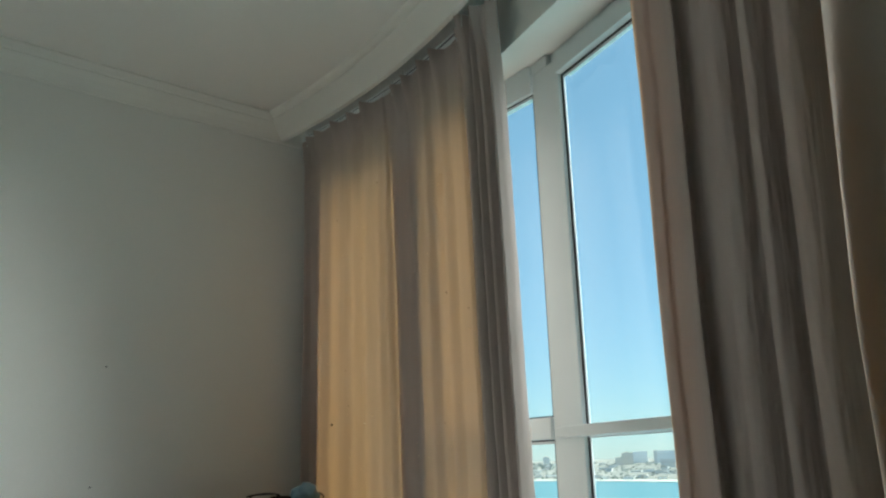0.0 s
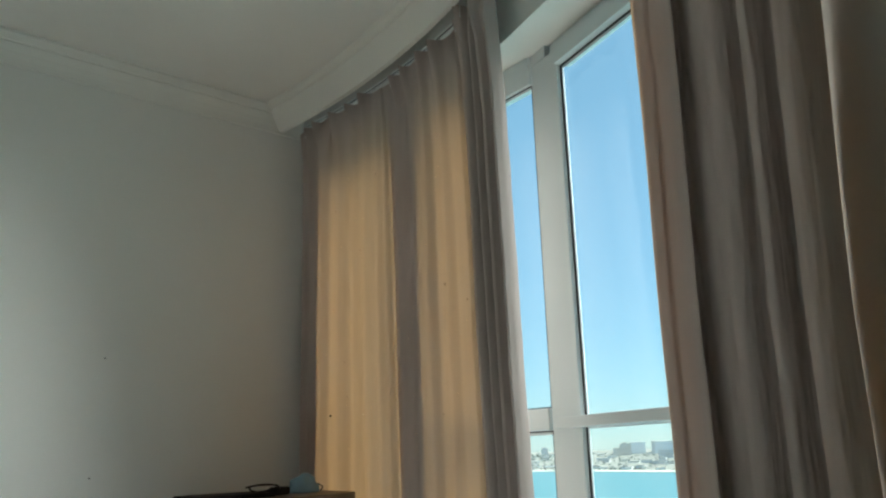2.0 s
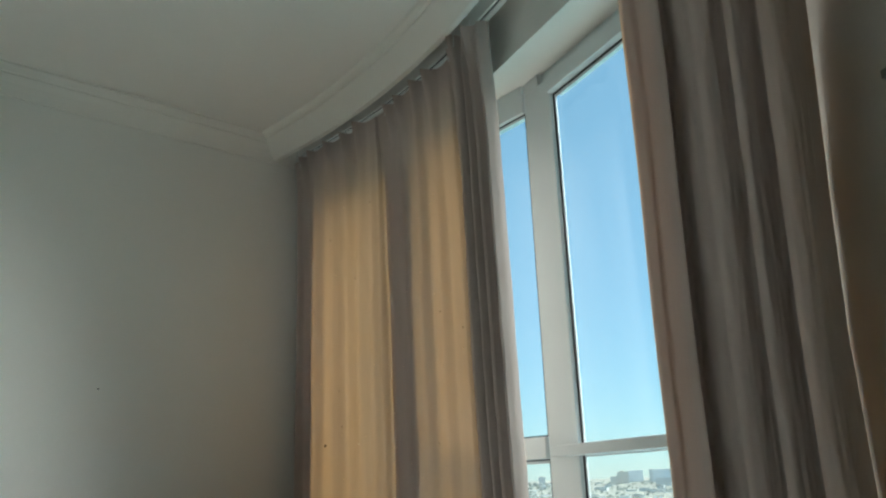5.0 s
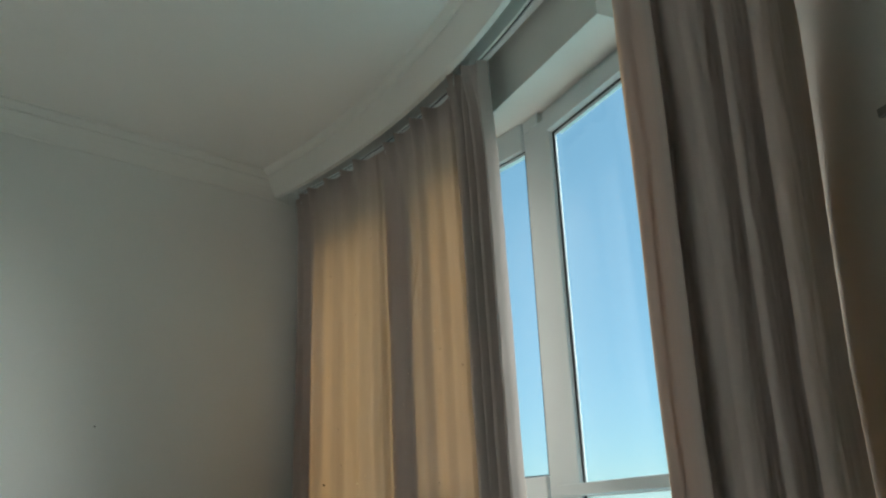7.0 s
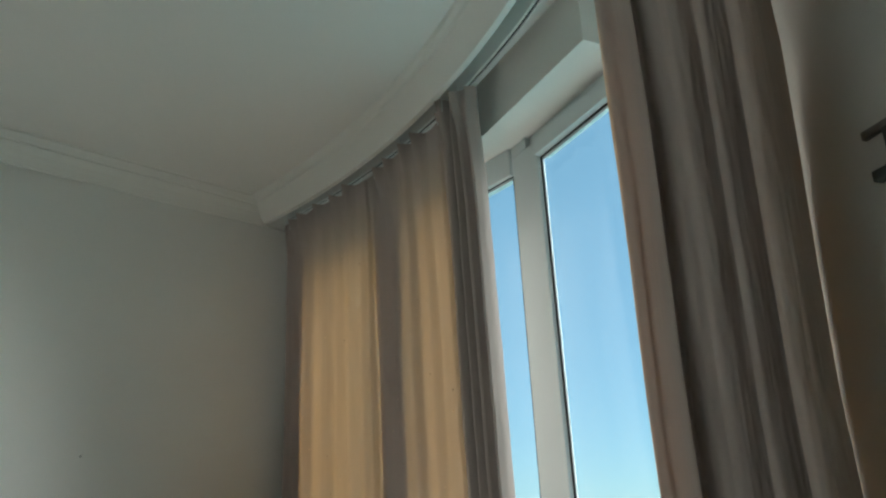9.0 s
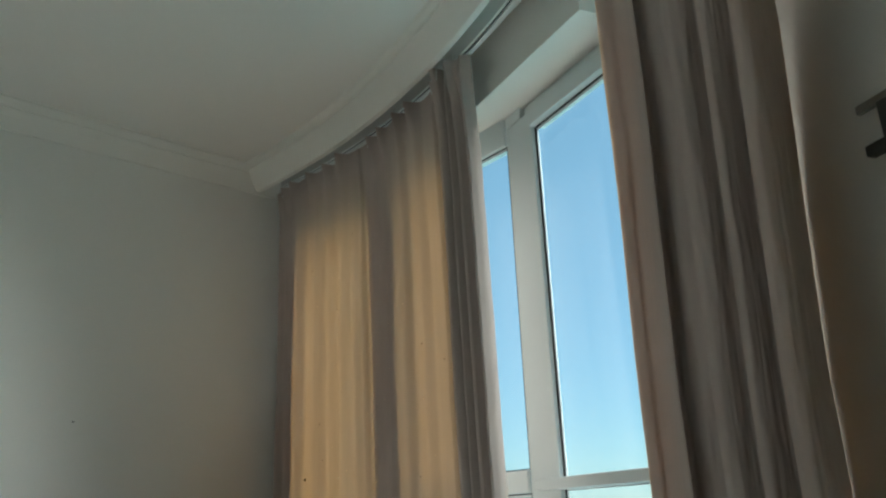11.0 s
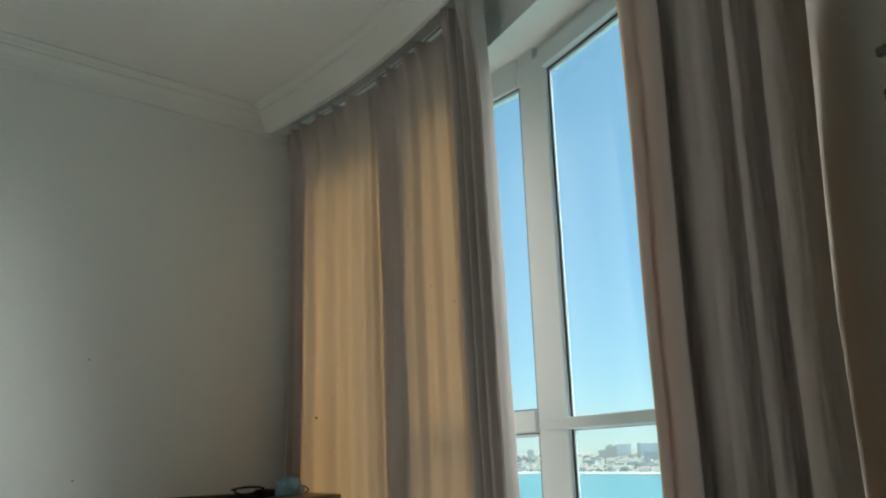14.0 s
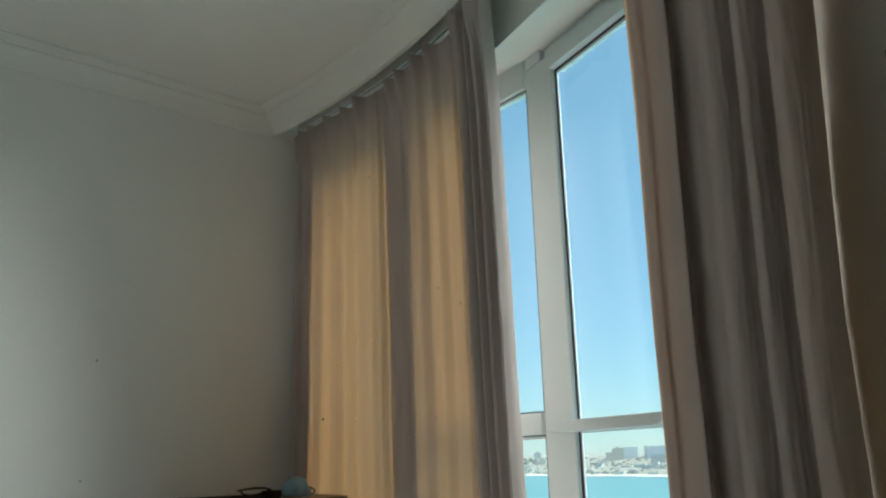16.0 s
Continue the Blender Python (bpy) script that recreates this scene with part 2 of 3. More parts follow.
tagged(slab("wall_sill_far", (POST_B[0], POST_B[1]), (POST_B[0] + 1.75 * BX, POST_B[1] + 1.75 * BY), 0.2, 0, 0.25, M_WALL, -1), "low painted wall under the window")
# unseen jamb from the far window to the side wall, widened to block light
jb = [(POST_B[0] + k * BX, POST_B[1] + k * BY) for k in (1.26, 1.75)]
tagged(slab("wall_jamb", jb[0], jb[1], 0.22, 0, CEIL + 0.003, M_WALL, -1), "unseen painted window jamb added to block light in the corner")

# ---- windows ----
GTOP = 2.418                       # upper edge of the glass


def pane(name, m, x0, x1, z0, z1, y, parent, bead=0.009):
    p = part(name, box(x0, x1, y, y + 0.008, z0, z1, m), M_GLASS, parent, "clear window glass")
    p.visible_shadow = False
    g = bead
    for a0, a1, b0, b1 in ((x0, x1, z0, z0 + g), (x0, x1, z1 - g, z1), (x0, x0 + g, z0 + g, z1 - g), (x1 - g, x1, z0 + g, z1 - g)):
        part("gasket", box(a0, a1, y - 0.006, y - 0.0005, b0, b1, m), M_GASKET, p, "black rubber gasket")
        k = 0.010                  # pale glazing bead just inside the gasket
    for a0, a1, b0, b1 in ((x0 + g, x1 - g, z1 - g - k, z1 - g), (x0 + g, x0 + g + k * 0.7, z0 + g, z1 - g - k)):
        part("glazing_bead", box(a0, a1, y - 0.004, y - 0.0008, b0, b1, m), M_FRAME, p)
    return p


mA = frame_at(*POST_A, AX, AY)     # local y points outdoors
w1 = tagged(new("window_1"), "tall white aluminium bay window with clear glass", "window", kind="structure")
W_A = 1.30
pane("pane", mA, -0.013, W_A, 1.100, GTOP, 0.012, w1)
pane("pane", mA, -0.013, W_A, 0.30, 1.088, 0.012, w1)
part("head_frame", box(-0.013, W_A, -0.022, 0.05, GTOP, GTOP + 0.072, mA, 0.003), M_FRAME, w1)
part("head_groove", box(-0.085, W_A, 0.012, 0.05, GTOP + 0.073, LINTEL - 0.001, mA, 0.003), M_FRAME, w1)
part("transom", box(-0.088, W_A, -0.055, 0.045, 1.074, 1.112, mA, 0.004), M_FRAME, w1)
part("transom_end", box(-0.140, -0.089, -0.042, 0.03, 1.078, 1.108, mA, 0.003), M_FRAME, w1)
part("sill_rail", box(-0.05, W_A, -0.05, 0.05, 0.245, 0.30, mA, 0.004), M_FRAME, w1)
part("jamb", box(W_A, W_A + 0.06, -0.05, 0.05, 0.25, LINTEL, mA, 0.004), M_FRAME, w1)
part("post", box(-0.196, -0.0135, -0.009, 0.026, 0.245, GTOP + 0.072, mA, 0.005), M_FRAME, w1, "broad white mullion post")
part("post_head", box(-0.196, -0.087, -0.009, 0.026, GTOP + 0.0725, LINTEL - 0.0015, mA, 0.003), M_FRAME, w1)

mB = frame_at(*POST_B, -BX, -BY)   # local x runs back towards the post, y outdoors
w2 = tagged(new("window_2"), "white aluminium window with narrow panes behind a curtain", "window", kind="structure")
W_B, MULL = 1.255, 0.34
pane("pane", mB, -MULL, -0.003, 1.150, GTOP, 0.012, w2, 0.005)
pane("pane", mB, -MULL, -0.003, 0.30, 1.071, 0.012, w2, 0.005)
pane("pane", mB, -W_B, -MULL - 0.24, 0.30, GTOP, 0.012, w2, 0.005)
# mullion hidden by the curtain, placed and widened to shade its middle panel
part("mullion", box(-MULL - 0.239, -MULL - 0.001, -0.035, 0.09, 0.25, LINTEL - 0.001, mB, 0.005), M_FRAME, w2)
part("head_rail", box(-W_B, -0.004, -0.010, 0.06, GTOP, LINTEL - 0.002, mB, 0.004), M_FRAME, w2)
part("transom", box(-MULL, -0.004, -0.011, 0.05, 1.072, 1.149, mB, 0.004), M_FRAME, w2)
part("sill_rail", box(-W_B, -0.004, -0.04, 0.05, 0.245, 0.30, mB, 0.004), M_FRAME, w2)
part("latch", box(-0.20, -0.15, -0.045, -0.029, 1.150, 1.158, mB, 0.002), M_GASKET, w2, "small dark window latch")

# curtain rail under the pocket's ceiling
TRACK = 4.53
rail = thing("curtain_rail", "white enamelled curtain rail under the ceiling", "curtain rail")
RAIL_Z = 2.692
part("rail_body", sweep(arc(TRACK, 0, 45.5), [(-0.016, RAIL_Z), (-0.006, RAIL_Z), (-0.006, RAIL_Z + 0.010), (0.006, RAIL_Z + 0.010), (0.006, RAIL_Z), (0.016, RAIL_Z), (0.016, CEIL), (-0.016, CEIL)]), M_RAIL, rail)
part("rail_slot", sweep(arc(TRACK, 0, 45.5), [(-0.0055, RAIL_Z + 0.006), (0.0055, RAIL_Z + 0.006), (0.0055, RAIL_Z + 0.0095), (-0.0055, RAIL_Z + 0.0095)]), M_GROOVE, rail, "dark slot of the rail")
part("rail_flange", sweep(arc(TRACK + 0.040, 0, 45.5), [(-0.010, 2.722), (0.010, 2.722), (0.010, CEIL), (-0.010, CEIL)]), M_RAIL, rail)


# ---- curtains ----
def smooth_knots(knots):
    """A wavy line through (place, depth) knots, with rounded folds."""
    def at(x):
        if x <= knots[0][0]:
            return knots[0][1]
        for (x0, d0), (x1, d1) in zip(knots, knots[1:]):
            if x <= x1:
                f = (x - x0) / (x1 - x0)
                return d0 + (d1 - d0) * (0.5 - 0.5 * math.cos(math.pi * f))
        return knots[-1][1]
    return at


def curtain(label, a0, a1, folds, pleats, spread, seed, bottom=0.03, top=2.680, cols=420, rows=70, doubled=(), marks=(), crinkle=0.0015, line=None):
    """A hanging cloth along the rail from arc angle a0 to a1 (degrees). folds: (0..1, depth in m, outdoors positive);
    pleats: places of the pinched pleats in the heading; spread(v): shift of both ends in degrees at height share v.
    line: instead of a0 to folds, a plan_line(), whose folds may lie over one another."""
    fold = None if line else smooth_knots(folds)
    rnd = random.Random(seed)
    ph = [rnd.uniform(0, 6.28) for _ in range(8)]

    def place(u, v, lift=0.0):
        if line:
            az, d = line(u)
            az += (0.10 + 0.75 * u) * min(1.5, max(0.0, (v - 0.45) / 0.18)) + 0.12 * noise.noise((u * 6 + seed, v * 5, 0.7))
        else:
            b0, b1 = spread(1 - v)
            pinch = 0.35 * max(0.0, (v - 0.86) / 0.14) * min(1.0, max(0.0, (u - 0.79) / 0.07))   # the gathered end is bound at its head
            ang = a0 + b0 + (a1 + b1 - a0 - b0) * (u + (0.925 - u) * pinch * (1.0 if u < 0.925 else 0.3))
            d = fold(u)
            ang += 0.10 * math.sin(3.1 * v + ph[0] + 9 * u) * (1 - v) * math.sin(math.pi * u)
        head = max(0.0, (v - 0.93) / 0.07)
        full = 0.62 + 0.38 * min(1.0, (1 - v) / 0.35)
        d *= full * (1 - 0.55 * head) if line or u < 0.83 else 1.0
        if not line:
            d += 0.0014 * math.sin(38 * u + 4.0 * v + ph[1]) * (0.4 + 0.6 * (1 - v)) + 0.0006 * math.sin(83 * u - 3.0 * v + ph[2])
        d += (0.0035 * noise.noise((u * 14 + seed, v * 5.0, 0.3)) + 0.003 * noise.noise((u * 40 + seed, v * 16.0, 1.3))) * (0.45 if line else 1.0)
        d += crinkle * (noise.noise((u * 55 + seed, v * 30, 2.1)) + 0.6 * noise.noise((u * 130, v * 75 + seed, 4.2)))
        for p in pleats:
            w = (u - p) / (0.010 + 0.016 * (1 - head))
            if abs(w) < 3:
                d -= (0.034 * head + 0.016 * max(0.0, (v - 0.80) / 0.20)) * math.exp(-w * w)
        r = TRACK + d + lift
        t = radians(arc_angle(az, r) if line else ang)
        sag = 0.010 * head * (0.5 - 0.5 * math.cos(2 * math.pi * u * (len(pleats) - 1))) if pleats else 0
        x, y = CX + r * math.cos(t), CY + r * math.sin(t)
        if line:                   # the cloth lies against the pier, never in it
            gap = RWY * (x - PIER[0]) - RWX * (y - PIER[1])
            x, y = x + RWY * max(0.0, 0.003 - gap), y - RWX * max(0.0, 0.003 - gap)
        return (x, y, bottom + (top - bottom) * v - sag)

    def sheet(u0, u1, v0, v1, nu, nv, lift=0.0):
        bm = bmesh.new()

        def off(f):                # a layer closes on the cloth at both its edges
            return lift * max(0.1, min(1.0, f * (u1 - u0) / 0.035, (1 - f) * (u1 - u0) / 0.035)) if lift > 0.005 else lift
        g = [[bm.verts.new(place(u0 + (u1 - u0) * i / nu, v0 + (v1 - v0) * j / nv, off(i / nu))) for i in range(nu + 1)] for j in range(nv + 1)]
        for j in range(nv):
            for i in range(nu):
                bm.faces.new((g[j][i], g[j][i + 1], g[j + 1][i + 1], g[j + 1][i]))
        for f in bm.faces:
            f.smooth = True
        return bm

    c = thing("curtain", label, "curtain", "curtains at the bay window")
    part("cloth", sheet(0, 1, 0, 1, cols, rows), M_CURTAIN, c)
    part("heading_tape", sheet(0, 1, 0.950, 0.999, cols, 6, 0.0035), M_SHADETAPE, c, "stiff heading tape behind the cloth, darkened to shade the heading")
    for k, (u0, u1) in enumerate(doubled):        # gathered cloth lies in more than one layer
        part("back_fold", sheet(u0, u1, 0.004, 0.955, max(24, int(cols * (u1 - u0))), rows // 2, 0.012 + 0.004 * (k % 4)), M_CURTAIN, c)
    part("bottom_hem", sheet(0, 1, 0.002, 0.035, cols, 3, 0.003), M_CURTAIN, c)
    part("side_hem", sheet(0.0, 0.012, 0.04, 0.95, 6, rows, 0.003), M_CURTAIN, c)
    part("side_hem", sheet(0.988, 1.0, 0.04, 0.95, 6, rows, 0.003), M_CURTAIN, c)
    for p in pleats:
        x, y, z = place(p, 0.995)
        k = Vector((CX - x, CY - y, 0)).normalized() * -0.010
        part("hook", tube([(x + k.x, y + k.y, z - 0.04), (x + k.x, y + k.y, z + 0.012), (x + k.x * 1.6, y + k.y * 1.6, RAIL_Z + 0.004)], 0.0022, 6), M_RAIL, c, "white plastic curtain hook")
    for u, v, mat, r in marks:
        x, y, z = place(u, v)
        k = Vector((CX - x, CY - y, 0)).normalized() * 0.004
        bm = bmesh.new()
        bmesh.ops.create_icosphere(bm, subdivisions=1, radius=r, matrix=Matrix.Translation((x + k.x, y + k.y, z)))
        part("cloth_mark", bm, mat, c, "small knot-like mark on the cloth")
    return c


# the tape's dark, near opaque colour also stands in for the lintel's shade
M_SHADETAPE = fabric("heading_tape", (0.22, 0.19, 0.165), (0.20, 0.14, 0.09), 0.02)

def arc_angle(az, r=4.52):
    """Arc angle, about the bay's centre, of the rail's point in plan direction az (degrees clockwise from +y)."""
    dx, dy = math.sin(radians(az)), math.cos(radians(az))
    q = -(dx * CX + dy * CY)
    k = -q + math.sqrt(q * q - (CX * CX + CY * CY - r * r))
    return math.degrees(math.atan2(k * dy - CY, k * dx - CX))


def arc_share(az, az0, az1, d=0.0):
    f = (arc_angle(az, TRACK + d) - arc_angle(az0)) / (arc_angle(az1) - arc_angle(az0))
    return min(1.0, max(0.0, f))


def in_order(knots):
    """Knots with places that never run back."""
    out = []
    for u, d in knots:
        out.append((max(u, out[-1][0] + 0.006) if out else u, d))
    return out


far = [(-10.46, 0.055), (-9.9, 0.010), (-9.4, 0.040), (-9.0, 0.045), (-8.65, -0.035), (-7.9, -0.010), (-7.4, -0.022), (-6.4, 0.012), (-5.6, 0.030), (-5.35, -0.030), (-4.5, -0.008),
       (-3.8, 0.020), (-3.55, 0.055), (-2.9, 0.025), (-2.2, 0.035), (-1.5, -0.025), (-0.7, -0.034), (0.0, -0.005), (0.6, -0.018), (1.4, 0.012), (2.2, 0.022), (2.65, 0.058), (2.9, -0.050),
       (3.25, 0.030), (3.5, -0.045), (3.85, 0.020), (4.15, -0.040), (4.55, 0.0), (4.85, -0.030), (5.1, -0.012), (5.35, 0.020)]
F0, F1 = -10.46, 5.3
flecks = random.Random(21)
M_FLECK = fabric("slub_knot", (0.80, 0.72, 0.62), (0.80, 0.50, 0.24), 0.2)
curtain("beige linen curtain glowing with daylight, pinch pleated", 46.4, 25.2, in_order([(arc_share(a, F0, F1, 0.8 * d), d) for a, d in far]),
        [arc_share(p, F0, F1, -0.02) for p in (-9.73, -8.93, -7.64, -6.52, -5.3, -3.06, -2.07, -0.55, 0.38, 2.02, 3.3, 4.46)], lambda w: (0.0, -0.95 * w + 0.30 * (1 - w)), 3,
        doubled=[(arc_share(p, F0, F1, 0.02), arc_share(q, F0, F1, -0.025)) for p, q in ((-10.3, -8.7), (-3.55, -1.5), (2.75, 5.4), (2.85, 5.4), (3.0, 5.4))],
        # dark spots, a white mark painted for daylight through a pinhole, then woven knots
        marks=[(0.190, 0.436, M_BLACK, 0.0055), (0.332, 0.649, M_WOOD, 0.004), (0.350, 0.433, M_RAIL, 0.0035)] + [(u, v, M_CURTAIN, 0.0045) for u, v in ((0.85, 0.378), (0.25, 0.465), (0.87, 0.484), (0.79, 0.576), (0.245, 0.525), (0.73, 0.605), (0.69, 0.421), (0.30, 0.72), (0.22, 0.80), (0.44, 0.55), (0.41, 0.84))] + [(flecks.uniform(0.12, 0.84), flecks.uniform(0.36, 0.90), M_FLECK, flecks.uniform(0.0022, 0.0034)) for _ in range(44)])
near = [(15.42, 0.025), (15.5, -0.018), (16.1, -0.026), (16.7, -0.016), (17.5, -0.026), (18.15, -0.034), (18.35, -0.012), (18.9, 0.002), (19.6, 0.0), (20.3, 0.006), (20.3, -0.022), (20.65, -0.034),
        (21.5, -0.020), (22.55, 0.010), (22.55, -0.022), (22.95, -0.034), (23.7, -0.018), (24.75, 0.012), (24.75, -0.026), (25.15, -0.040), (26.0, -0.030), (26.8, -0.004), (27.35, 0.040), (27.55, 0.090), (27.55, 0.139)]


def plan_line(knots, n=24):
    """A rounded line through (direction, depth) knots, by its length from 0 to 1; and the lengths at the knots."""
    pts = []
    for i in range(len(knots) - 1):
        p = [Vector(knots[max(0, min(len(knots) - 1, i + k))]) for k in (-1, 0, 1, 2)]
        for j in range(n):
            f = j / n
            pts.append(0.5 * (2 * p[1] + (p[2] - p[0]) * f + (2 * p[0] - 5 * p[1] + 4 * p[2] - p[3]) * f * f + (3 * p[1] - p[0] - 3 * p[2] + p[3]) * f ** 3))
    pts.append(Vector(knots[-1]))
    run_to = [0.0]
    for a, b in zip(pts, pts[1:]):
        run_to.append(run_to[-1] + math.hypot((b.x - a.x) * 0.027, b.y - a.y))
    run_to = [k / run_to[-1] for k in run_to]
    xs, ds = [p.x for p in pts], [p.y for p in pts]
    return lambda u: (float(np.interp(u, run_to, xs)), float(np.interp(u, run_to, ds))), run_to[::n]


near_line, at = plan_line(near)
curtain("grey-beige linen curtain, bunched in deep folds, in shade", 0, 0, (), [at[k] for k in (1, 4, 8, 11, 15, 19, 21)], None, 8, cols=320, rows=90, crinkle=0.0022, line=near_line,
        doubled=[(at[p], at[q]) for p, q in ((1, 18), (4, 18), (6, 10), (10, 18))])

# ---- furniture ----
# corner cabinet with a bowed top against the side wall
mS = frame_at(CORNER[0] - 0.20 * WX, CORNER[1] - 0.20 * WY, -WX, -WY)   # local x back along the wall, y into the room
TOP = 0.862


def bowed(inset):
    """Plan of the cabinet: a straight back, a rounded outer corner and a front that slants towards the window."""
    line = [((0.500, 0.004), (0.690, 0.25), (0.842, 0.57)), ((0.842, 0.57), (0.860, 0.875), (0.690, 0.872)), ((0.690, 0.878), (0.40, 0.775), (0.110, 0.690)), ((0.110, 0.690), (0.070, 0.678), (0.055, 0.63))]
    pts = [(-0.02, 0.004)]
    for a, b, c in line:
        for i in range(9):
            f = i / 8
            x, y = ((1 - f) ** 2 * a[k] + 2 * f * (1 - f) * b[k] + f * f * c[k] for k in (0, 1))
            x, y = x - inset * (x - 0.4) / 0.45, max(0.004, y - inset * y / 0.6)
            if math.hypot(x - pts[-1][0], y - pts[-1][1]) > 0.004:
                pts.append((x, y))
    return pts


desk = thing("corner_cabinet", "brown laminate corner cabinet with a bowed top, open shelves", "cabinet")


def board(name, poly, z0, z1, mat, bevel=0.003, label=""):
    bm = prism([(x, y) for x, y in poly], z0, z1)
    soften(bm, bevel)
    bm.transform(mS)
    return part(name, bm, mat, desk, label)


board("top", bowed(0.0), TOP - 0.028, TOP, M_WOOD)
board("shelf", bowed(0.06), 0.42, 0.44, M_WOOD)
board("base", bowed(0.06), 0.05, 0.075, M_WOOD)
for xa, y0, ya in ((0.660, 0.20, 0.50), (0.596, 0.02, 0.78), (0.202, 0.02, 0.66)):
    board("upright", [(xa - 0.018, y0), (xa, y0), (xa, ya), (xa - 0.018, ya)], 0.0, TOP - 0.0285, M_DARKWOOD)
board("back_panel", [(0.01, 0.006), (0.58, 0.006), (0.58, 0.016), (0.01, 0.016)], 0.02, TOP - 0.0285, M_DARKWOOD)
p0 = mS @ Vector((0.722, 0.62, 0))
board("side_shelf", [(0.08, 0.30), (0.182, 0.30), (0.182, 0.62), (0.08, 0.60)], 0.728, 0.744, M_WOOD)
part("post", tube([(p0.x, p0.y, 0.0), (p0.x, p0.y, TOP - 0.029)], 0.0065, 14), M_CHROME, desk, "bright chrome tube")

lap = thing("laptop", "closed thin black laptop lying on the cabinet", "laptop")
mL = mS @ pose(0.61, 0.590, TOP + 0.001, 0, 0, 4)
part("base", box(-0.155, 0.155, -0.105, 0.105, 0.0, 0.009, mL, 0.004), M_BLACK, lap)
part("lid", box(-0.155, 0.155, -0.105, 0.105, 0.0095, 0.016, mL, 0.003), M_BLACK, lap)

cable = thing("cable", "black charging cable, loosely coiled, with its adapter", "cable")
pts = []
for i in range(90):
    t = i / 89 * 6.28 * 2.6
    pts.append(mS @ Vector((0.450 + 0.070 * math.cos(t) * (1 - 0.004 * i), 0.58 + 0.045 * math.sin(t), TOP + 0.026 + 0.018 * math.sin(t * 0.7 + 0.6))))
part("cord", tube(pts, 0.0035, 6), M_BLACK, cable)
part("adapter", box(-0.045, 0.045, -0.022, 0.022, 0, 0.032, mS @ pose(0.370, 0.57, TOP + 0.001, 0, 0, 25), 0.008), M_BLACK, cable)


def crumple(name, rx, ry, rz, m, mat, parent, seed, amp=0.25, top_only=True):
    bm = bmesh.new()
    bmesh.ops.create_icosphere(bm, subdivisions=4, radius=1.0)
    for v in bm.verts:
        k = 1 + amp * noise.noise(v.co * 1.7 + Vector((seed, 0, 0))) + amp * 0.45 * noise.noise(v.co * 5 + Vector((0, seed, 0)))
        z = v.co.z * k
        v.co = Vector((v.co.x * k * rx, v.co.y * k * ry, (max(z, -0.25) + 0.25) * rz if top_only else z * rz))
    for f in bm.faces:
        f.smooth = True
    bm.transform(m)
    return part(name, bm, mat, parent)


mask = thing("face_mask", "crumpled light blue disposable face mask on the cabinet", "face mask")
crumple("cloth", 0.070, 0.045, 0.058, mS @ pose(0.200, 0.47, TOP + 0.001, 0, 0, 10), M_MASK, mask, 4)
ear = [mS @ Vector((0.135 - 0.022 * math.sin(i / 12 * 3.14), 0.48 + 0.01 * math.cos(i / 12 * 3.14), TOP + 0.006 + 0.03 * i / 12)) for i in range(13)]
part("ear_loop", tube(ear, 0.003, 6), M_BLACK, mask, "dark elastic ear loop")

# low dark chest further along the side wall
mC = frame_at(CORNER[0] - 1.45 * WX, CORNER[1] - 1.45 * WY, -WX, -WY)
chest = thing("chest", "dark grey-green metal chest against the wall", "chest")
part("body", box(0, 0.9, 0.01, 0.45, 0.0, 0.770, mC, 0.006), M_CHEST, chest)
part("lid", box(-0.01, 0.91, 0.01, 0.46, 0.772, 0.808, mC, 0.006), M_CHEST, chest)
part("handle", box(0.40, 0.50, 0.463, 0.478, 0.70, 0.715, mC, 0.004), M_STEEL, chest)

# office chair with a rounded back, a cloth over its corner
chair = thing("office_chair", "navy mesh office chair with a rounded back", "chair")
mH = frame_at(0.170, 1.72, 0.97, -0.20)
HZ = 0.888


def chair_back():
    bm = bmesh.new()
    n, k = 28, 10
    grid = []
    for i in range(n + 1):
        f = i / n * 2 - 1
        topz = HZ - 0.14 * (1 - math.sqrt(max(0.0, 1 - (f * 0.985) ** 2.0)))
        grid.append([bm.verts.new((f * 0.150, 0.045 * f * f - 0.02, 0.42 + (topz - 0.42) * j / k)) for j in range(k + 1)])
    for i in range(n):
        for j in range(k):
            bm.faces.new((grid[i][j], grid[i + 1][j], grid[i + 1][j + 1], grid[i][j + 1]))
    r = bmesh.ops.solidify(bm, geom=bm.faces[:], thickness=0.05)
    for f in bm.faces:
        f.smooth = True
    bm.transform(mH)
    return bm


part("backrest", chair_back(), M_CHAIR, chair)
part("seat", box(-0.24, 0.24, -0.50, -0.03, 0.42, 0.49, mH, 0.02), M_CHAIR, chair)
part("column", tube([mH @ Vector((0, -0.26, 0.08)), mH @ Vector((0, -0.26, 0.42))], 0.03, 12), M_BLACK, chair)
part("back_bracket", box(-0.04, 0.04, -0.05, 0.0, 0.36, 0.44, mH, 0.006), M_BLACK, chair)
for i in range(5):
    a = 2 * math.pi * i / 5
    c0, c1 = mH @ Vector((0, -0.26, 0.10)), mH @ Vector((0.28 * math.cos(a), -0.26 + 0.28 * math.sin(a), 0.065))
    part("leg", tube([c0, c1], 0.018, 8), M_BLACK, chair)
    w = mH @ Vector((0.28 * math.cos(a), -0.26 + 0.28 * math.sin(a), 0.03))
    part("castor", tube([w - Vector((0.02, 0, 0)), w + Vector((0.02, 0, 0))], 0.029, 14), M_BLACK, chair)
shirt = thing("cloth", "crumpled tan cloth hung over the chair back", "cloth")
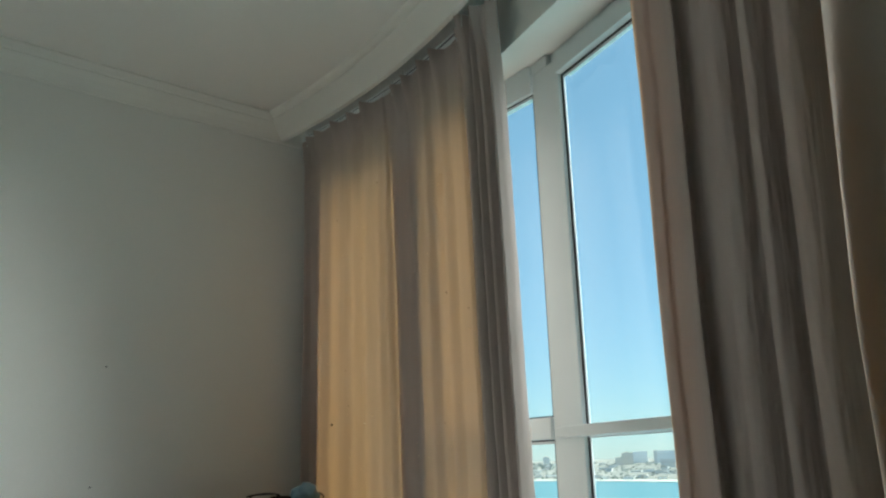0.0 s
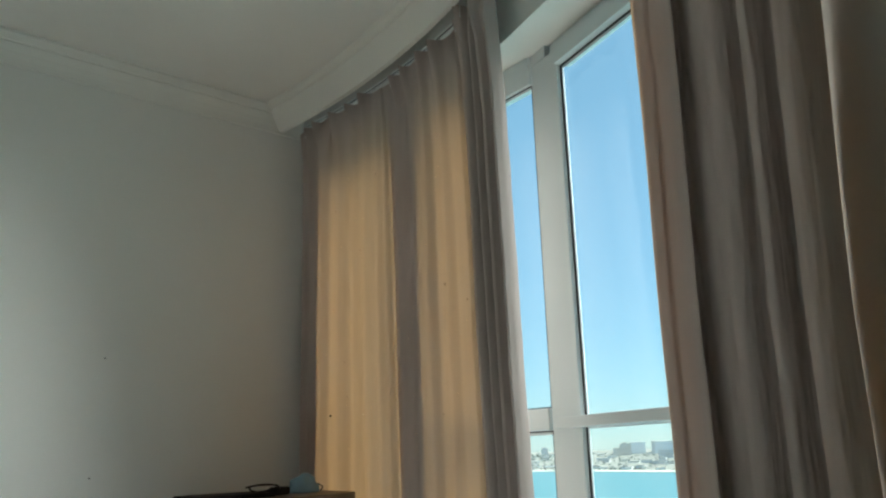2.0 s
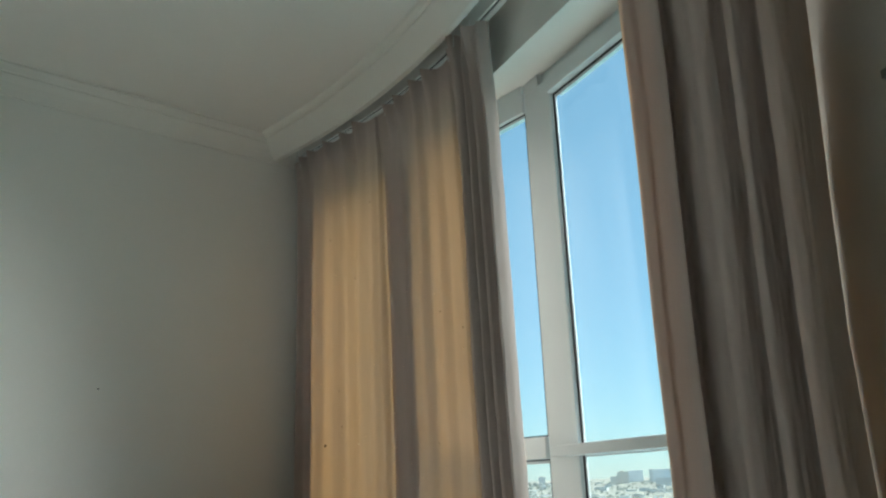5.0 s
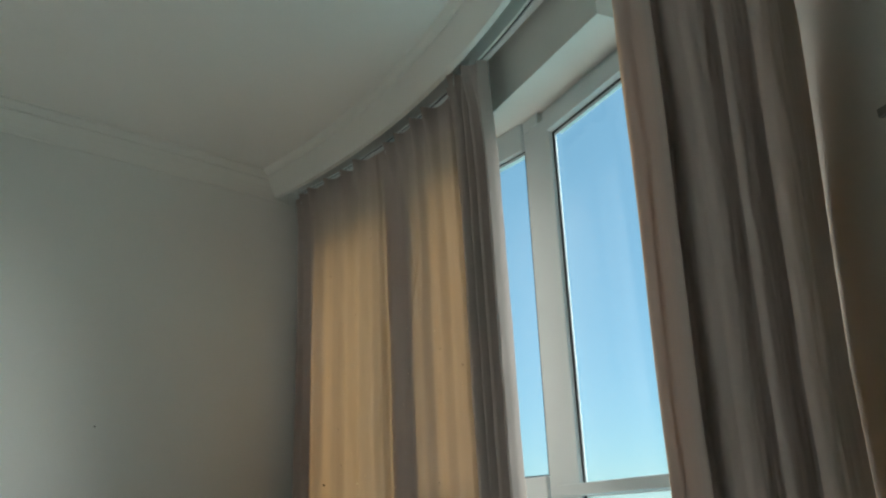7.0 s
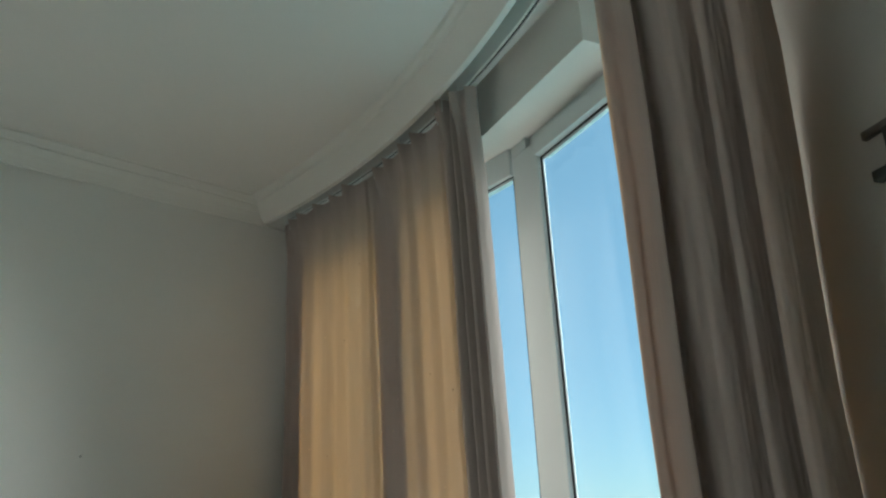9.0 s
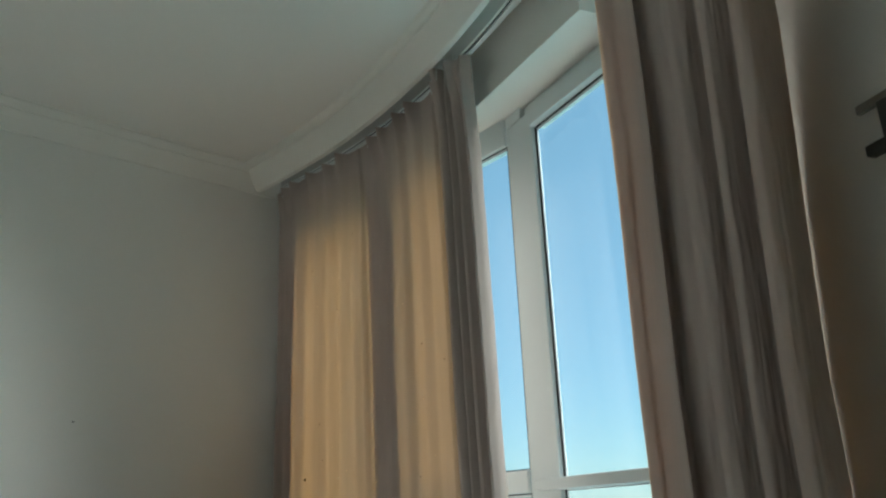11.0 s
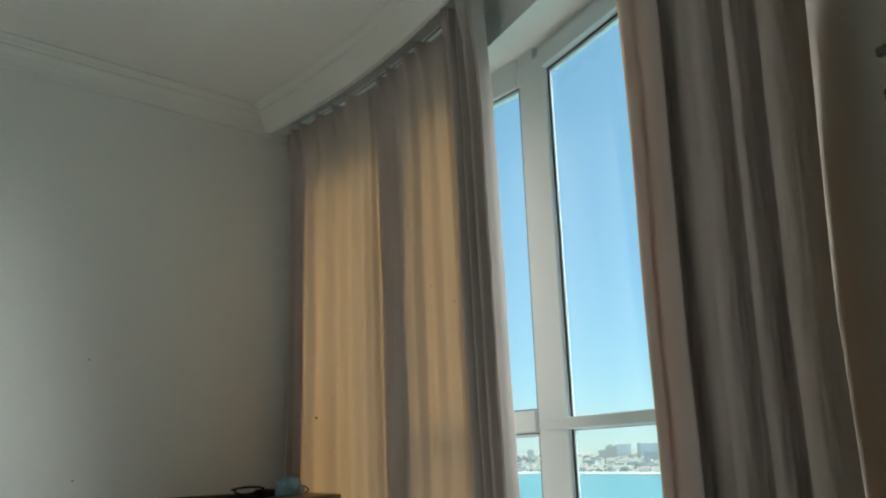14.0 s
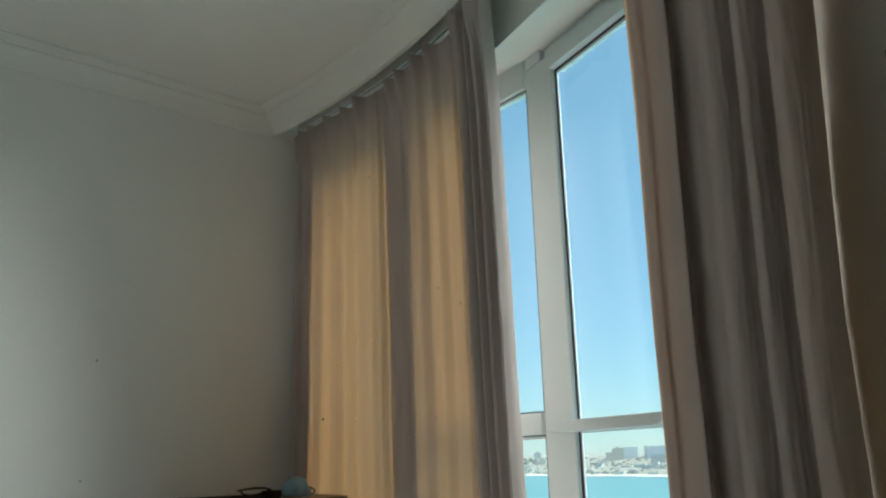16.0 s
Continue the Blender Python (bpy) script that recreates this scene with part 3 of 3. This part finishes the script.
crumple("cloth", 0.065, 0.055, 0.095, mH @ pose(-0.102, -0.02, HZ - 0.127, 0, 0, 0), M_CLOTH, shirt, 9, 0.35)

# dark metal rack on the pier wall
mP = frame_at(*PIER, RWX, RWY)     # local x along the wall, y outdoors
rack = thing("wall_rack", "dark metal rack with two bars fixed on the wall", "wall rack")
R0 = -0.974 - (RWX * PIER[0] + RWY * PIER[1])
part("upper_bar", box(R0, R0 + 0.42, -0.012, -0.0005, 1.654, 1.671, mP, 0.002), M_STEEL, rack)
part("lower_bar", box(R0 + 0.010, R0 + 0.42, -0.022, -0.0005, 1.566, 1.587, mP, 0.003), M_IRON, rack)
for xa in (R0 + 0.050, R0 + 0.36):
    part("upright", box(xa, xa + 0.022, -0.020, -0.0005, 1.5875, 1.6535, mP, 0.002), M_IRON, rack)

# ---- outdoors ----
SEA = -38.0
M_SEA = material("shallow_sea", (0.12, 0.295, 0.31), 0.35, vary=0.05, scale=0.004, fine=0.05, bump=0.0, spec=0.5)
M_SAND = material("beach_sand", (0.82, 0.75, 0.62), 0.95, vary=0.15, scale=0.02, fine=0.3, bump=0)
M_LAND = material("scrub_land", (0.37, 0.335, 0.275), 0.95, vary=0.25, scale=0.012, fine=0.12, bump=0)
M_BUILT = material("pale_render", (0.62, 0.56, 0.48), 0.9, vary=0.15, scale=0.05, fine=0.5, bump=0)
# distance haze put into the colour: the grey concrete is paled towards the sky
M_HAZEGREY = material("hazed_concrete", (0.84, 0.86, 0.88), 0.9, vary=0.15, scale=0.05, fine=0.5, bump=0)
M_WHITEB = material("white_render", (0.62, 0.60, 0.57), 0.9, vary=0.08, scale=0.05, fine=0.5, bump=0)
# far panes lightened too, so haze seems to lower their contrast
M_HAZEWIN = material("hazed_window", (0.62, 0.66, 0.70), 0.4, vary=0.2, scale=0.1, bump=0)
# foliage greyed and lightened in its colour, in place of haze
M_HAZETREE = material("hazed_foliage", (0.29, 0.30, 0.265), 0.95, vary=0.4, scale=0.08, fine=0.6, bump=0)


def ring(r0, r1, z, a0, a1, n, mat, name, label, category, wob=0.0, seed=1):
    bm = bmesh.new()
    lo, hi = [], []
    for i in range(n + 1):
        a = radians(a0 + (a1 - a0) * i / n)
        k = r0(math.degrees(a)) + wob * noise.noise((i * 0.35, seed, 0)) if callable(r0) else r0
        lo.append(bm.verts.new((k * math.sin(a), k * math.cos(a), z)))
        hi.append(bm.verts.new((r1 * math.sin(a), r1 * math.cos(a), z)))
    for i in range(n):
        bm.faces.new((lo[i], lo[i + 1], hi[i + 1], hi[i]))
    return tagged(link(name, bm, mat), label, category, kind="structure")


def shore(az):
    return 1640 - 30 * (az - 6)


ring(5, 4900, SEA, -180, 180, 96, M_SEA, "water", "turquoise shallow sea below the window", "sea")
ring(lambda a: shore(a), 4850, SEA + 1.0, -15, 34, 90, M_SAND, "ground_beach", "pale sandy beach along the far shore", "beach", 14, 2)


def land_z(az, dist):
    """Height of the land that rises gently behind the beach."""
    f = (dist - shore(az) - 130) / 1150
    return SEA + 2.0 + 33.0 * max(0.0, min(1.0, f)) ** 0.9


bm = bmesh.new()
grid = []
for i in range(91):
    az = -15 + 49 * i / 90
    a = radians(az)
    row = []
    for j in range(25):
        dist = shore(az) + 130 + 45 * noise.noise((i * 0.35, 7, 0)) + (1250 * j / 20 if j <= 20 else 1250 + (j - 20) * 430)
        row.append(bm.verts.new((dist * math.sin(a), dist * math.cos(a), land_z(az, dist) + (2.0 * noise.noise((i * 0.5, j * 0.7, 3)) if j else 0))))
    grid.append(row)
for r0, r1 in zip(grid, grid[1:]):
    for j in range(24):
        bm.faces.new((r0[j], r1[j], r1[j + 1], r0[j + 1]))
tagged(link("ground", bm, M_LAND), "dry tan scrub land rising behind the far shore", "ground", kind="structure")


def building(label, az, dist, width, depth, height, mat, floors, bays, turn=0.0, group="", roofbox=True):
    b = thing("building", label, "building", group)
    a = radians(az)
    m = pose(dist * math.sin(a), dist * math.cos(a), land_z(az, dist + depth) - 1.5, 0, 0, -az + turn)
    part("wall", box(-width / 2, width / 2, -depth / 2, depth / 2, 0, height, m), mat, b)
    part("roof", box(-width / 2 - 0.6, width / 2 + 0.6, -depth / 2 - 0.6, depth / 2 + 0.6, height, height + 1.2, m), mat, b)
    if roofbox:
        part("roof_house", box(-width * 0.2, width * 0.12, -depth * 0.3, depth * 0.3, height + 1.2, height + 5, m), mat, b)
    for i in range(floors):
        z = height * (i + 0.35) / floors
        for j in range(bays):
            x = -width / 2 + width * (j + 0.5) / bays
            part("window", box(x - width / bays * 0.34, x + width / bays * 0.34, -depth / 2 - 0.3, -depth / 2 + 0.2, z, z + height / floors * 0.5, m), M_HAZEWIN, b)
    return b


building("tan hotel block with stepped wings on the far shore", 12.35, 2250, 30, 24, 29, M_BUILT, 8, 6)
building("low tan wing of a hotel on the far shore", 11.75, 2230, 18, 20, 20, M_BUILT, 5, 4, roofbox=False)
building("grey slab block behind the far shore", 13.2, 2320, 40, 22, 30, M_HAZEGREY, 8, 7, roofbox=False)
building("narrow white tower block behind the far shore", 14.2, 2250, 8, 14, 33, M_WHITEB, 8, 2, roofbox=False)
building("long grey block behind the far shore", 15.4, 2260, 90, 24, 30, M_HAZEGREY, 7, 16, roofbox=False)
building("low white hall on the far shore", 15.3, 2050, 58, 20, 14, M_WHITEB, 2, 8, roofbox=False)
building("small white building with a stepped roof on a wooded rise", 6.9, 2500, 20, 20, 22, M_WHITEB, 4, 4)
rnd = random.Random(12)
for i in range(64):
    az = rnd.uniform(4.5, 17.5)
    dist = shore(az) + 90 + 820 * rnd.random() ** 1.4
    w = rnd.uniform(9, 26)
    building("low pale house near the far beach", az, dist, w, rnd.uniform(8, 14), rnd.uniform(3, 6), rnd.choice((M_BUILT, M_WHITEB, M_WHITEB)), 1, max(2, int(w / 7)), rnd.uniform(-25, 25),
             "low houses along the far shore", False)

bm = bmesh.new()
for i in range(520):
    az = rnd.uniform(3.5, 18.5)
    back = rnd.random()
    dist = shore(az) + 110 + 900 * back
    a = radians(az)
    h = rnd.uniform(2, 5) * (1.8 if az < 9 and back > 0.5 else 1.0)
    base = Vector((dist * math.sin(a), dist * math.cos(a), land_z(az, dist)))
    w = h * rnd.uniform(0.5, 1.1)
    vs = [bm.verts.new(base + Vector((w * math.cos(k * 1.2566 + i) * rnd.uniform(0.6, 1.1), w * math.sin(k * 1.2566 + i) * rnd.uniform(0.6, 1.1), h * rnd.uniform(0.25, 0.6)))) for k in range(5)]
    tip, foot = bm.verts.new(base + Vector((rnd.uniform(-1, 1), rnd.uniform(-1, 1), h))), bm.verts.new(base - Vector((0, 0, 16)))
    for k in range(5):
        bm.faces.new((vs[k], vs[(k + 1) % 5], tip))
        bm.faces.new((vs[(k + 1) % 5], vs[k], foot))
tagged(link("far_trees", bm, M_HAZETREE), "far grey-green trees and scrub behind the beach, paled for haze", "trees", kind="stuff")

# two old nails left in the side wall
for z, k in ((1.437, 1.095), (0.948, 1.122)):
    x, y = CORNER[0] - k * WX, CORNER[1] - k * WY
    nail = thing("nail", "small dark nail in the off-white painted wall", "nail", "nails in the wall")
    part("head", tube([(x - 0.002 * NX, y - 0.002 * NY, z), (x + 0.007 * NX, y + 0.007 * NY, z)], 0.0032, 8), M_IRON, nail)
